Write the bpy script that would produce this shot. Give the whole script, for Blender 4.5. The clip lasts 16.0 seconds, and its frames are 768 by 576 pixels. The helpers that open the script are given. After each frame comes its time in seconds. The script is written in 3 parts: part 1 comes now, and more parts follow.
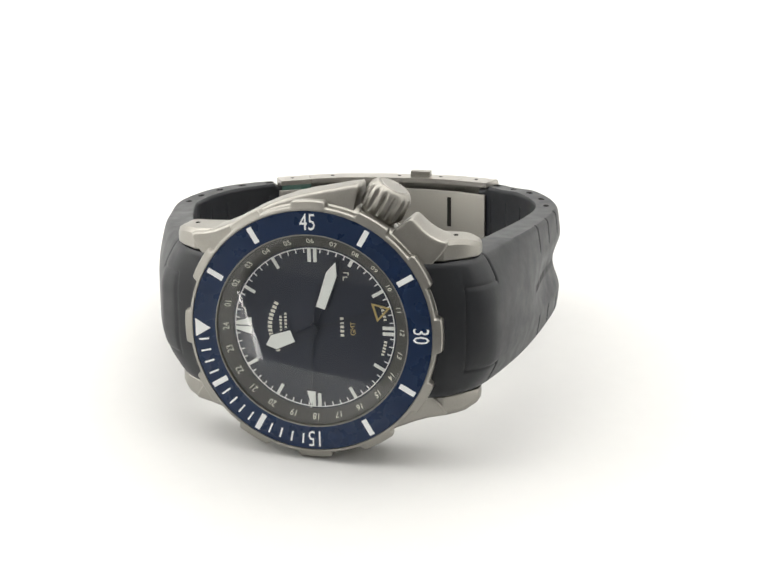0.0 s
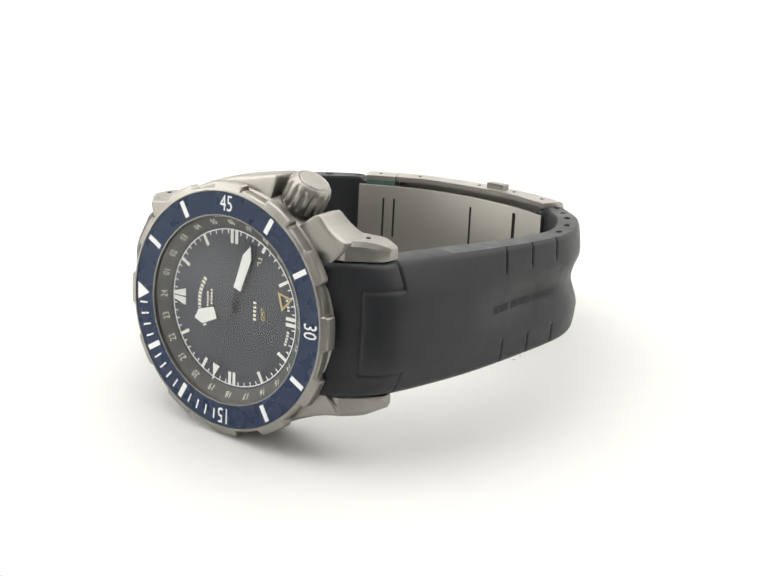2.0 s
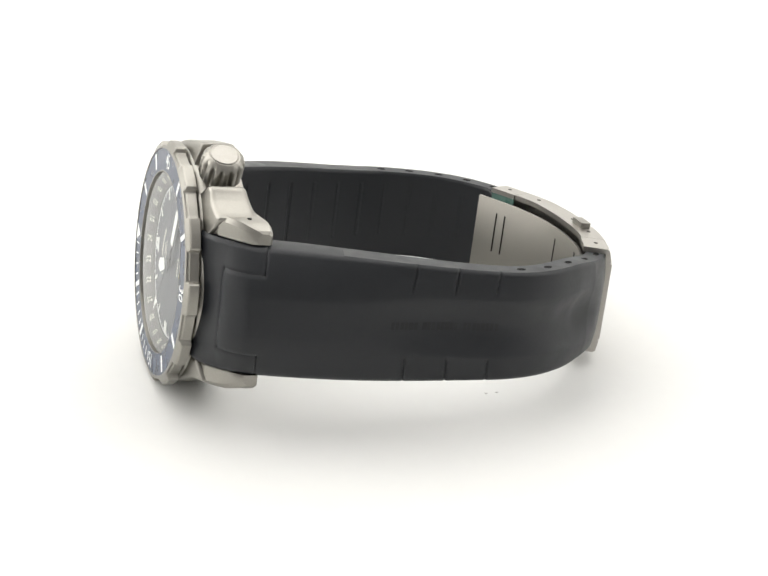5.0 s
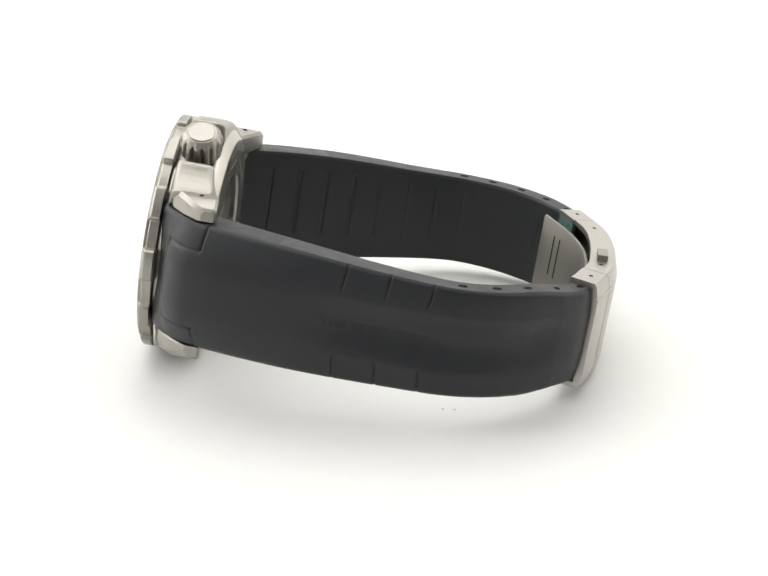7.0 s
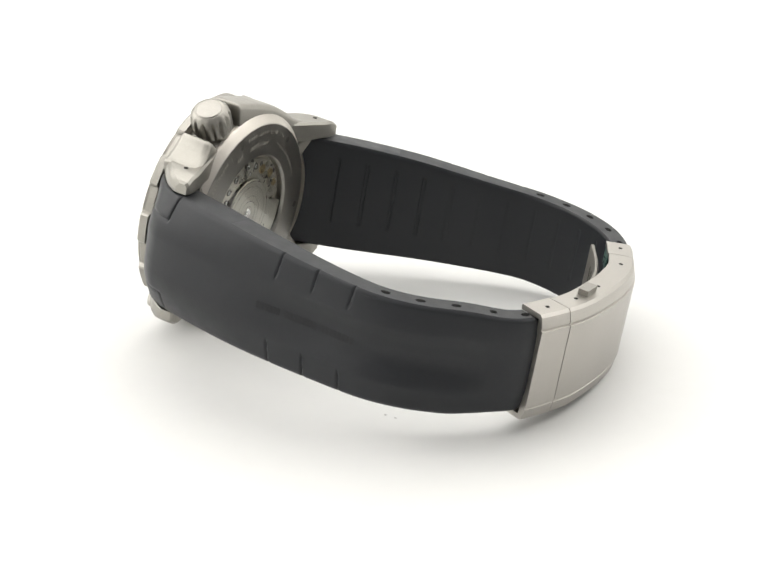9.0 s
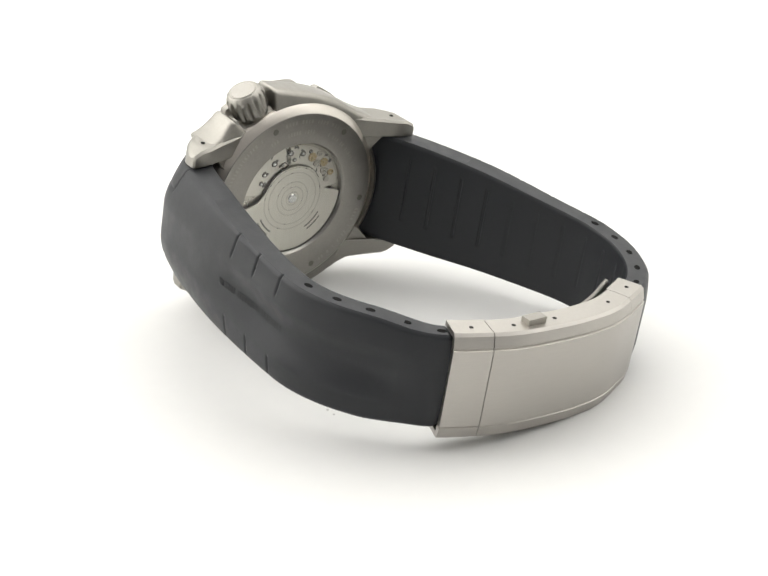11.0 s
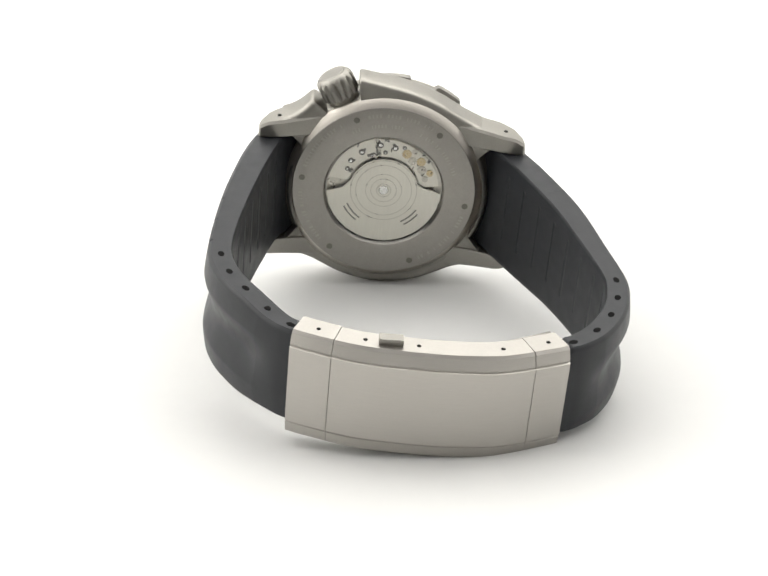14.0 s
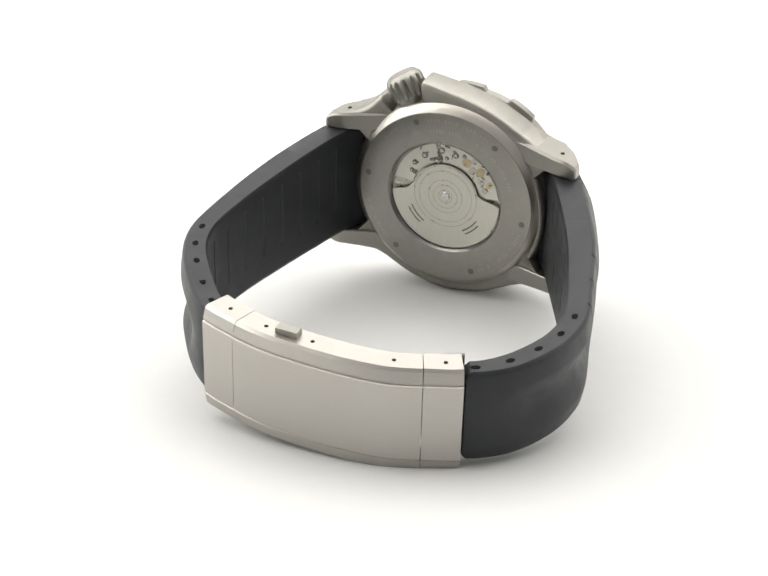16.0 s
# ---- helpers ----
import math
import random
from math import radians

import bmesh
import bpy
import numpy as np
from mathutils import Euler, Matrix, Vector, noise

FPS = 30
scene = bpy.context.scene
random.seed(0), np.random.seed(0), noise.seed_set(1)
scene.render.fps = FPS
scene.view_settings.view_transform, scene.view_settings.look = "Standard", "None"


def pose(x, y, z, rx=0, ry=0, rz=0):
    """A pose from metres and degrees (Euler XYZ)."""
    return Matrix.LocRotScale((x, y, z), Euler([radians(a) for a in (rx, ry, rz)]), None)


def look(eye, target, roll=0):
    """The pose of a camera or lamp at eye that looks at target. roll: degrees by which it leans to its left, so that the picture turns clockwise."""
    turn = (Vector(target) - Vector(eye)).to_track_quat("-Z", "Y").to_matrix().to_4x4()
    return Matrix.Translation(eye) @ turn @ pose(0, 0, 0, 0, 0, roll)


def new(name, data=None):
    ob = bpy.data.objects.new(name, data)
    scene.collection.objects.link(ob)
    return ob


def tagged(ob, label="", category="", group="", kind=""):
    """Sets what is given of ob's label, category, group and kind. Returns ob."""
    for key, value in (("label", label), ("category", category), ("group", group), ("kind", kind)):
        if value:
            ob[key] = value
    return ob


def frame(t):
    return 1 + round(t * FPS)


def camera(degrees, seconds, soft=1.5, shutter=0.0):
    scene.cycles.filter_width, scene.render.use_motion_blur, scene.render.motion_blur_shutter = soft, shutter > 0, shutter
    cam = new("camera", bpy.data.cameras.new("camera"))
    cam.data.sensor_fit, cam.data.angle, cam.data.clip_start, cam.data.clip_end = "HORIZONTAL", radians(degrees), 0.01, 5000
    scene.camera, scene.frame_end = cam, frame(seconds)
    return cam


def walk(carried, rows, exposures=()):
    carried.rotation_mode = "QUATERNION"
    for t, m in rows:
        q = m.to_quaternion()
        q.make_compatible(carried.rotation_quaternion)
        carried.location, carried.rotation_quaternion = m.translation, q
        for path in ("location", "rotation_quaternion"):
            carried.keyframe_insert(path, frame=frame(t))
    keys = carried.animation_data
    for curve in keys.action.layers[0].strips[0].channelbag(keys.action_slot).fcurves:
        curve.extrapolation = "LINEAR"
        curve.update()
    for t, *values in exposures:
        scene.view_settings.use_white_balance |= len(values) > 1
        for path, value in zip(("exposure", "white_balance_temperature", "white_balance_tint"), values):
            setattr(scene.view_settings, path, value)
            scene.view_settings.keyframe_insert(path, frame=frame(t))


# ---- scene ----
# Lengths in the builders are millimetres in the watch's own frame: x to 3 o'clock, y to 12 o'clock, z out of the dial.
MM = 0.001
PI = math.pi

# ---- camera: stands still, the turntable turns ----
cam = camera(24.53, 16.0, soft=1.6)
EYE = pose(0.0, -0.31880, 0.15182, 66.619, 0, -0.165) @ pose(0, 0, 0, 0, 0, 1.214)
walk(cam, [(0.0, EYE), (16.0, EYE)])

# the turntable's angle in degrees, time by time
TURN = [(0, 0.00), (0.5, -5.53), (1, -11.92), (1.5, -17.30), (2, -23.64), (2.5, -29.32), (3, -35.67), (3.5, -41.29), (4, -47.62),
        (4.2, -50.02), (4.75, -56.13), (5.25, -61.69), (5.75, -67.24), (6.3, -73.35), (6.5, -75.74), (7, -81.82), (7.5, -87.50), (8,
        -93.65), (8.5, -99.33), (9, -105.54), (9.2, -107.95), (9.75, -114.28), (10.25, -120.04), (10.75, -125.80), (11.3, -132.13), (11.5,
        -134.65), (12, -140.99), (12.5, -146.68), (13, -153.21), (13.5, -159.02), (14, -165.53), (14.5, -171.24), (15, -177.69), (15.5,
        -183.36), (16, -189.83)]

# the watch's own frame on the turntable at the start (columns: 3 o'clock, 12 o'clock, out of the dial)
REST = Matrix(((-0.029167, -0.971336, -0.235916, -0.011811),
               (0.140631, 0.229681, -0.963052, -0.041560),
               (0.989632, -0.061267, 0.129901, 0.023612),
               (0, 0, 0, 1)))

# the dial side and the caseback sit slightly askew on the case
FACE = REST @ pose(-0.00022, -0.00011, 0.00001, 0.746, 0.245, 0.909)
BACK = REST @ pose(0.00065, -0.00075, 0.0003)
ON_FACE = ("bezel", "hour_ring", "dial", "hour_needle", "minute_needle", "second_zone_needle", "second_needle", "crystal")
ON_BACK = ("caseback", "caseback_rim", "movement", "rotor", "back_crystal")

# ---- light: a white light tent with a large soft top lamp and two side lamps ----
world = bpy.data.worlds.new("room")
scene.world = world
world.use_nodes = True
world.node_tree.nodes["Background"].inputs[0].default_value = (1.0, 0.98, 0.95, 1)
world.node_tree.nodes["Background"].inputs[1].default_value = 0.40


def soft_lamp(name, eye, target, sx, sy, watts, colour):
    data = bpy.data.lights.new(name, "AREA")
    data.shape, data.size, data.size_y, data.energy, data.color = "RECTANGLE", sx, sy, watts, colour
    ob = new(name, data)
    ob.matrix_world = look(eye, target)
    return ob


soft_lamp("top_lamp", (0.0, 0.2, 0.62), (0.0, 0.12, 0.0), 1.1, 0.85, 6.2, (1.0, 0.985, 0.96))
soft_lamp("side_lamp", (-0.52, 0.05, 0.32), (0.0, 0.0, 0.04), 0.5, 0.45, 1.75, (1.0, 0.985, 0.96))
soft_lamp("side_lamp", (0.52, 0.05, 0.32), (0.0, 0.0, 0.04), 0.5, 0.45, 0.5, (1.0, 0.985, 0.96))
scene.view_settings.exposure = 0.0


# ---- materials ----
def material(name, colour, rough=0.5, metal=0.0, vary=0.08, scale=400.0, bump=0.0, stretch=(1, 1, 1), spec=0.5, fine=6.0, coat=0.0):
    """A surface with variation at two scales and a fine relief."""
    m = bpy.data.materials.new(name)
    m.use_nodes = True
    nt = m.node_tree
    b = nt.nodes["Principled BSDF"]
    tc = nt.nodes.new("ShaderNodeTexCoord")
    mp = nt.nodes.new("ShaderNodeMapping")
    mp.inputs["Scale"].default_value = stretch
    nt.links.new(tc.outputs["Object"], mp.inputs[0])
    coarse = nt.nodes.new("ShaderNodeTexNoise")
    coarse.inputs["Scale"].default_value = scale
    coarse.inputs["Detail"].default_value = 4
    grain = nt.nodes.new("ShaderNodeTexNoise")
    grain.inputs["Scale"].default_value = scale * fine
    grain.inputs["Detail"].default_value = 3
    for n in (coarse, grain):
        nt.links.new(mp.outputs[0], n.inputs["Vector"])
    mix = nt.nodes.new("ShaderNodeMath")
    mix.operation = "ADD"
    nt.links.new(coarse.outputs["Fac"], mix.inputs[0])
    nt.links.new(grain.outputs["Fac"], mix.inputs[1])
    ramp = nt.nodes.new("ShaderNodeMapRange")
    ramp.inputs["From Min"].default_value, ramp.inputs["From Max"].default_value = 0.6, 1.4
    ramp.inputs["To Min"].default_value, ramp.inputs["To Max"].default_value = 1 - vary, 1 + vary
    nt.links.new(mix.outputs[0], ramp.inputs[0])
    col = nt.nodes.new("ShaderNodeVectorMath")
    col.operation = "SCALE"
    col.inputs[0].default_value = colour
    nt.links.new(ramp.outputs[0], col.inputs["Scale"])
    nt.links.new(col.outputs[0], b.inputs["Base Color"])
    rr = nt.nodes.new("ShaderNodeMapRange")
    rr.inputs["From Min"].default_value, rr.inputs["From Max"].default_value = 0.3, 0.7
    rr.inputs["To Min"].default_value, rr.inputs["To Max"].default_value = max(0.02, rough - vary * 0.6), min(1, rough + vary * 0.6)
    nt.links.new(coarse.outputs["Fac"], rr.inputs[0])
    nt.links.new(rr.outputs[0], b.inputs["Roughness"])
    b.inputs["Metallic"].default_value = metal
    b.inputs["Specular IOR Level"].default_value = spec
    b.inputs["Coat Weight"].default_value = coat
    if bump:
        bp = nt.nodes.new("ShaderNodeBump")
        bp.inputs["Strength"].default_value = bump
        bp.inputs["Distance"].default_value = 0.00005
        nt.links.new(grain.outputs["Fac"], bp.inputs["Height"])
        nt.links.new(bp.outputs[0], b.inputs["Normal"])
    return m


def crystal_material(name):
    m = bpy.data.materials.new(name)
    m.use_nodes = True
    nt = m.node_tree
    nt.nodes.clear()
    out = nt.nodes.new("ShaderNodeOutputMaterial")
    mix = nt.nodes.new("ShaderNodeMixShader")
    clear = nt.nodes.new("ShaderNodeBsdfTransparent")
    clear.inputs[0].default_value = (0.97, 0.98, 0.98, 1)
    gloss = nt.nodes.new("ShaderNodeBsdfGlossy")
    gloss.inputs["Roughness"].default_value = 0.02
    facing = nt.nodes.new("ShaderNodeLayerWeight")
    power = nt.nodes.new("ShaderNodeMath")
    power.operation = "POWER"
    power.inputs[1].default_value = 5.0
    nt.links.new(facing.outputs["Facing"], power.inputs[0])
    amount = nt.nodes.new("ShaderNodeMapRange")
    amount.inputs["To Min"].default_value, amount.inputs["To Max"].default_value = 0.06, 1.0
    nt.links.new(power.outputs[0], amount.inputs[0])
    nt.links.new(amount.outputs[0], mix.inputs[0])
    nt.links.new(clear.outputs[0], mix.inputs[1])
    nt.links.new(gloss.outputs[0], mix.inputs[2])
    nt.links.new(mix.outputs[0], out.inputs[0])
    return m


TITANIUM = material("titanium", (0.315, 0.303, 0.275), 0.40, 1.0, 0.06, 500, 0.25)
BRUSHED_LIT = material("brushed_lit_titanium", (0.52, 0.49, 0.445), 0.38, 1.0, 0.05, 300, 0.3, (1, 14, 14))
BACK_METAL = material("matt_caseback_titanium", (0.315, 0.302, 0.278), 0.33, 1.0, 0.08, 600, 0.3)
CLASP_METAL = material("satin_steel", (0.435, 0.415, 0.384), 0.36, 1.0, 0.04, 300, 0.3, (14, 1, 1))
POLISHED = material("polished_steel", (0.66, 0.65, 0.62), 0.18, 1.0, 0.05, 600)
RUBBER = material("black_rubber", (0.0150, 0.0165, 0.0195), 0.44, 0.0, 0.09, 350, 0.3, spec=0.38)
LETTER_RUBBER = material("letter_black_rubber", (0.012, 0.0128, 0.015), 0.52, 0.0, 0.1, 600, 0.2, spec=0.4)
HOLE_SHADE = material("hole_shade", (0.003, 0.003, 0.003), 0.8, 0.0, 0.05, 400, spec=0.1)
INSERT_BLUE = material("blue_bezel_insert", (0.0045, 0.0185, 0.058), 0.28, 0.0, 0.04, 300, 0.0, spec=0.4)
MARK_WHITE = material("white_print", (0.84, 0.85, 0.84), 0.5, 0.0, 0.04, 900)
LUME = material("luminous_paint", (0.82, 0.83, 0.79), 0.6, 0.0, 0.06, 900, 0.3)
DIAL = material("dark_blue_dial", (0.012, 0.016, 0.030), 0.4, 0.0, 0.06, 150, 0.0)
RING_GREY = material("dark_grey_ring", (0.043, 0.041, 0.035), 0.5, 0.0, 0.1, 500)
PALE_PRINT = material("pale_print", (0.72, 0.70, 0.60), 0.5, 0.0, 0.05, 900)
GOLD = material("gold_print", (0.50, 0.38, 0.15), 0.4, 0.0, 0.08, 900)
BLACK = material("black_lacquer", (0.009, 0.012, 0.022), 0.35, 0.0, 0.05, 900)
MOVEMENT = material("movement_plate", (0.52, 0.49, 0.43), 0.33, 1.0, 0.18, 700, 0.3)
ROTOR = material("brushed_rotor", (0.66, 0.63, 0.56), 0.34, 1.0, 0.06, 300, 0.3, (1, 10, 1))
BRASS = material("gilt_brass", (0.52, 0.42, 0.26), 0.3, 1.0, 0.1, 800)
RECESS_SHADE = material("recess_shade", (0.012, 0.011, 0.010), 0.7, 0.0, 0.05, 900, spec=0.15)
SCREW = material("blued_grey_steel", (0.19, 0.182, 0.165), 0.42, 1.0, 0.1, 900)
ENGRAVED = material("engraved_line", (0.42, 0.40, 0.365), 0.6, 1.0, 0.05, 900)
BLADE_METAL = material("satin_blade_steel", (0.25, 0.238, 0.216), 0.5, 1.0, 0.05, 300, 0.3, (14, 1, 1))
SCUFF = material("grey_scuff", (0.42, 0.41, 0.40), 0.7, 0.0, 0.1, 500)
FILM = material("green_film", (0.09, 0.17, 0.145), 0.3, 0.0, 0.12, 500)
WHITE_BOARD = material("white_board", (0.68, 0.68, 0.667), 0.6, 0.0, 0.012, 40)
WHITE_FABRIC = material("white_tent_fabric", (0.85, 0.85, 0.84), 0.9, 0.0, 0.015, 20)
# glow of an added, unseen strip that puts the streak in the crystal
STREAK_GLOW = material("streak_glow", (0.8, 0.8, 0.78), 0.4, 0.0, 0.01, 100)
STREAK_GLOW.node_tree.nodes["Principled BSDF"].inputs["Emission Color"].default_value = (1.0, 0.98, 0.95, 1)
STREAK_GLOW.node_tree.nodes["Principled BSDF"].inputs["Emission Strength"].default_value = 7.0
TABLE_GREY = material("grey_table", (0.10, 0.10, 0.105), 0.5, 0.0, 0.1, 30)
CRYSTAL = crystal_material("crystal")


# ---- mesh helpers ----
def part(name, bm, mat, parent=None, label="", smooth=40, mats=()):
    """Links a bmesh, in millimetres, as one mesh object under a thing or a part."""
    bmesh.ops.recalc_face_normals(bm, faces=bm.faces)
    bm.transform(Matrix.Scale(MM, 4))
    me = bpy.data.meshes.new(name)
    for f in bm.faces:
        f.smooth = True
    bm.to_mesh(me)
    bm.free()
    me.materials.append(mat)
    for extra in mats:
        me.materials.append(extra)
    me.set_sharp_from_angle(angle=radians(smooth))
    ob = new(name, me)
    if parent is not None:
        ob.parent = parent
        if parent.type == "EMPTY":
            ob.matrix_basis = FACE if name in ON_FACE else BACK if name in ON_BACK else REST
    if label:
        tagged(ob, label)
    return ob


def grid(bm, rows, closed_u=False, closed_v=False):
    """Quads over a list of rows of points."""
    vs = [[bm.verts.new(p) for p in row] for row in rows]
    nu, nv = len(vs), len(vs[0])
    for i in range(nu if closed_u else nu - 1):
        for j in range(nv if closed_v else nv - 1):
            bm.faces.new((vs[i][j], vs[(i + 1) % nu][j], vs[(i + 1) % nu][(j + 1) % nv], vs[i][(j + 1) % nv]))
    return vs


def lathe(profile, n=96, bm=None, closed=False, a0=0.0):
    """Turns a profile of (radius, z) round the dial's axis."""
    bm = bm or bmesh.new()
    rows = []
    for i in range(n):
        a = a0 + 2 * PI * i / n
        rows.append([(r * math.sin(a), r * math.cos(a), z) for r, z in profile])
    grid(bm, rows, closed_u=True, closed_v=closed)
    return bm


def prism(bm, outline, z0, z1, m=None):
    """A prism over an outline of (x, y)."""
    lo = [bm.verts.new((x, y, z0)) for x, y in outline]
    hi = [bm.verts.new((x, y, z1)) for x, y in outline]
    n = len(outline)
    bm.faces.new(lo[::-1])
    bm.faces.new(hi)
    for i in range(n):
        bm.faces.new((lo[i], lo[(i + 1) % n], hi[(i + 1) % n], hi[i]))
    if m is not None:
        bmesh.ops.transform(bm, matrix=m, verts=lo + hi)
    return bm


def clock(deg):
    """Turns a shape that lies along +y to that many degrees clockwise from 12."""
    return Matrix.Rotation(radians(-deg), 4, "Z")


def bar(bm, deg, r0, r1, width, z0, z1, side=0.0):
    w = width / 2
    prism(bm, [(side - w, r0), (side + w, r0), (side + w, r1), (side - w, r1)], z0, z1, clock(deg))


def bevel(bm, amount, segments=2, angle=30):
    es = [e for e in bm.edges if len(e.link_faces) == 2 and e.calc_face_angle(0) > radians(angle)]
    bmesh.ops.bevel(bm, geom=es, offset=amount, segments=segments, profile=0.6, affect="EDGES", clamp_overlap=True)
    return bm


def lettering(body, height, m, width=1.0, thick=0.02):
    """Writing as a bmesh, centred, capitals that high, placed by m."""
    cu = bpy.data.curves.new("writing", "FONT")
    cu.body, cu.align_x, cu.align_y, cu.resolution_u, cu.extrude = body, "CENTER", "CENTER", 2, thick / 2
    ob = new("writing", cu)
    me = bpy.data.meshes.new_from_object(ob.evaluated_get(bpy.context.evaluated_depsgraph_get()))
    bm = bmesh.new()
    bm.from_mesh(me)
    bpy.data.objects.remove(ob)
    bpy.data.curves.remove(cu)
    bpy.data.meshes.remove(me)
    k = height / 0.73
    ys = [v.co.y for v in bm.verts]
    xs = [v.co.x for v in bm.verts]
    cx, cy = (max(xs) + min(xs)) / 2, (max(ys) + min(ys)) / 2
    for v in bm.verts:
        v.co.x, v.co.y = (v.co.x - cx) * k * width, (v.co.y - cy) * k
    bm.transform(m)
    return bm


def step(a, b, s):
    t = min(1, max(0, (s - a) / (b - a)))
    return t * t * (3 - 2 * t)


def spline(points, n):
    """n points, evenly spaced, on a smooth line through the given ones."""
    p = [np.array(q, float) for q in points]
    p = [2 * p[0] - p[1], *p, 2 * p[-1] - p[-2]]
    fine = []
    for i in range(1, len(p) - 2):
        for k in range(40):
            t = k / 40
            fine.append(0.5 * ((2 * p[i]) + (p[i + 1] - p[i - 1]) * t + (2 * p[i - 1] - 5 * p[i] + 4 * p[i + 1] - p[i + 2]) * t * t
                               + (3 * p[i] - p[i - 1] - 3 * p[i + 1] + p[i + 2]) * t ** 3))
    fine.append(p[-2])
    fine = np.array(fine)
    run = np.concatenate([[0], np.cumsum(np.linalg.norm(np.diff(fine, axis=0), axis=1))])
    s = np.linspace(0, run[-1], n)
    return np.stack([np.interp(s, run, fine[:, k]) for k in range(fine.shape[1])], 1), s


def normals(path, outward):
    """Unit normals of a path of (y, z), on the side away from the loop's middle."""
    t = np.gradient(path, axis=0)
    t /= np.linalg.norm(t, axis=1, keepdims=True)
    return np.stack([-t[:, 1], t[:, 0]], 1) * outward


# ---- the turntable and the tent ----
def box(bm, x0, y0, z0, x1, y1, z1):
    return prism(bm, [(x0, y0), (x1, y0), (x1, y1), (x0, y1)], z0, z1)


def setting():
    # all in metres here
    def slab(name, x0, y0, z0, x1, y1, z1, mat, label, category):
        bm = bmesh.new()
        prism(bm, [(x0 / MM, y0 / MM), (x1 / MM, y0 / MM), (x1 / MM, y1 / MM), (x0 / MM, y1 / MM)], z0 / MM, z1 / MM)
        ob = part(name, bm, mat)
        tagged(ob, label, category, kind="structure")
        return ob
    slab("ground", -0.9, -1.2, -0.065, 0.9, 1.2, -0.045, TABLE_GREY, "grey table top under the light tent", "table")
    slab("floor", -0.62, -0.15, -0.044, 0.62, 0.66, -0.030, WHITE_FABRIC, "white fabric floor of a light tent", "floor")
    slab("wall_back", -0.62, 0.66, -0.044, 0.62, 0.672, 0.75, WHITE_FABRIC, "white fabric back wall of a light tent", "wall")
    slab("wall_left", -0.632, -0.15, -0.044, -0.62, 0.672, 0.75, WHITE_FABRIC, "white fabric side wall of a light tent", "wall")
    slab("wall_right", 0.62, -0.15, -0.044, 0.632, 0.672, 0.75, WHITE_FABRIC, "white fabric side wall of a light tent", "wall")
    # the open front, out of view: its flap hangs on one side, the floor cloth runs out under it; placed to mirror as
    # haze in the crystal
    slab("wall_left_front", -0.632, -0.45, -0.044, -0.62, -0.151, 0.75, WHITE_FABRIC, "white fabric side wall of a light tent", "wall")
    slab("wall_front", -0.632, -0.462, -0.044, -0.321, -0.451, 0.75, WHITE_FABRIC, "unseen white fabric front flap, mirrored in the crystal as haze", "wall")
    bm = bmesh.new()
    prism(bm, [(-620, -450), (-321, -450), (-164, -251), (-92, -151), (-620, -151)], -44, -30)
    tagged(part("floor_front", bm, WHITE_FABRIC), "unseen white fabric floor cloth, mirrored in the crystal as haze", "floor", kind="structure")
    slab("ceiling", -0.632, -0.15, 0.75, 0.632, 0.672, 0.762, WHITE_FABRIC, "white fabric roof of a light tent", "ceiling")


def streak_strip():
    """An unseen glowing strip on the floor cloth's edge, added for the streak in the crystal."""
    strip = new("streak_strip")
    tagged(strip, "added unseen glowing strip for the streak mirrored in the crystal", "lamp")
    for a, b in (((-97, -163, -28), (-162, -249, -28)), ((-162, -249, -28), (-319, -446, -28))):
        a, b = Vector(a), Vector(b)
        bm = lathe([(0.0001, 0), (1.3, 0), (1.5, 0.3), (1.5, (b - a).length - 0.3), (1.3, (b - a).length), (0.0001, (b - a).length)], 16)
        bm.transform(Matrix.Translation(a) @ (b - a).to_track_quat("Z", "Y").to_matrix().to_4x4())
        tube = part("tube", bm, STREAK_GLOW)
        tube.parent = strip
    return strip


def turntable():
    table = new("turntable")
    tagged(table, "white square board on a round turntable, carrying the watch", "turntable")
    bm = bmesh.new()
    a = radians(272.0)
    m = Matrix.Rotation(a - PI / 2 + PI, 4, "Z")
    prism(bm, [(-170, -99.2), (170, -99.2), (170, 170), (-170, 170)], -2.5, 0.0)
    bevel(bm, 0.25, 2)
    bm.transform(m)
    board = part("board", bm, WHITE_BOARD, None, "plain white square board")
    board.parent = table
    bm = bmesh.new()
    lathe([(0.01, -30), (70, -30), (72, -28), (72, -6), (70, -2.6), (0.01, -2.6)], 64, bm)
    base = part("base", bm, WHITE_BOARD, None, "round white drum")
    base.parent = table
    for x, y, w in ((25.6, 8.8, 0.35), (26.2, 10.9, 0.22)):
        bm = bmesh.new()
        prism(bm, [(x - w, y - 0.2), (x + w * 0.3, y - 0.3), (x + w, y + 0.1), (x - w * 0.2, y + 0.3)], -0.01, 0.06)
        speck = part("scuff", bm, SCUFF, None, "tiny grey scuff")
        speck.parent = table
    return table


# ---- the watch ----
CROWN = 118.6
STEM_Z = -7.3


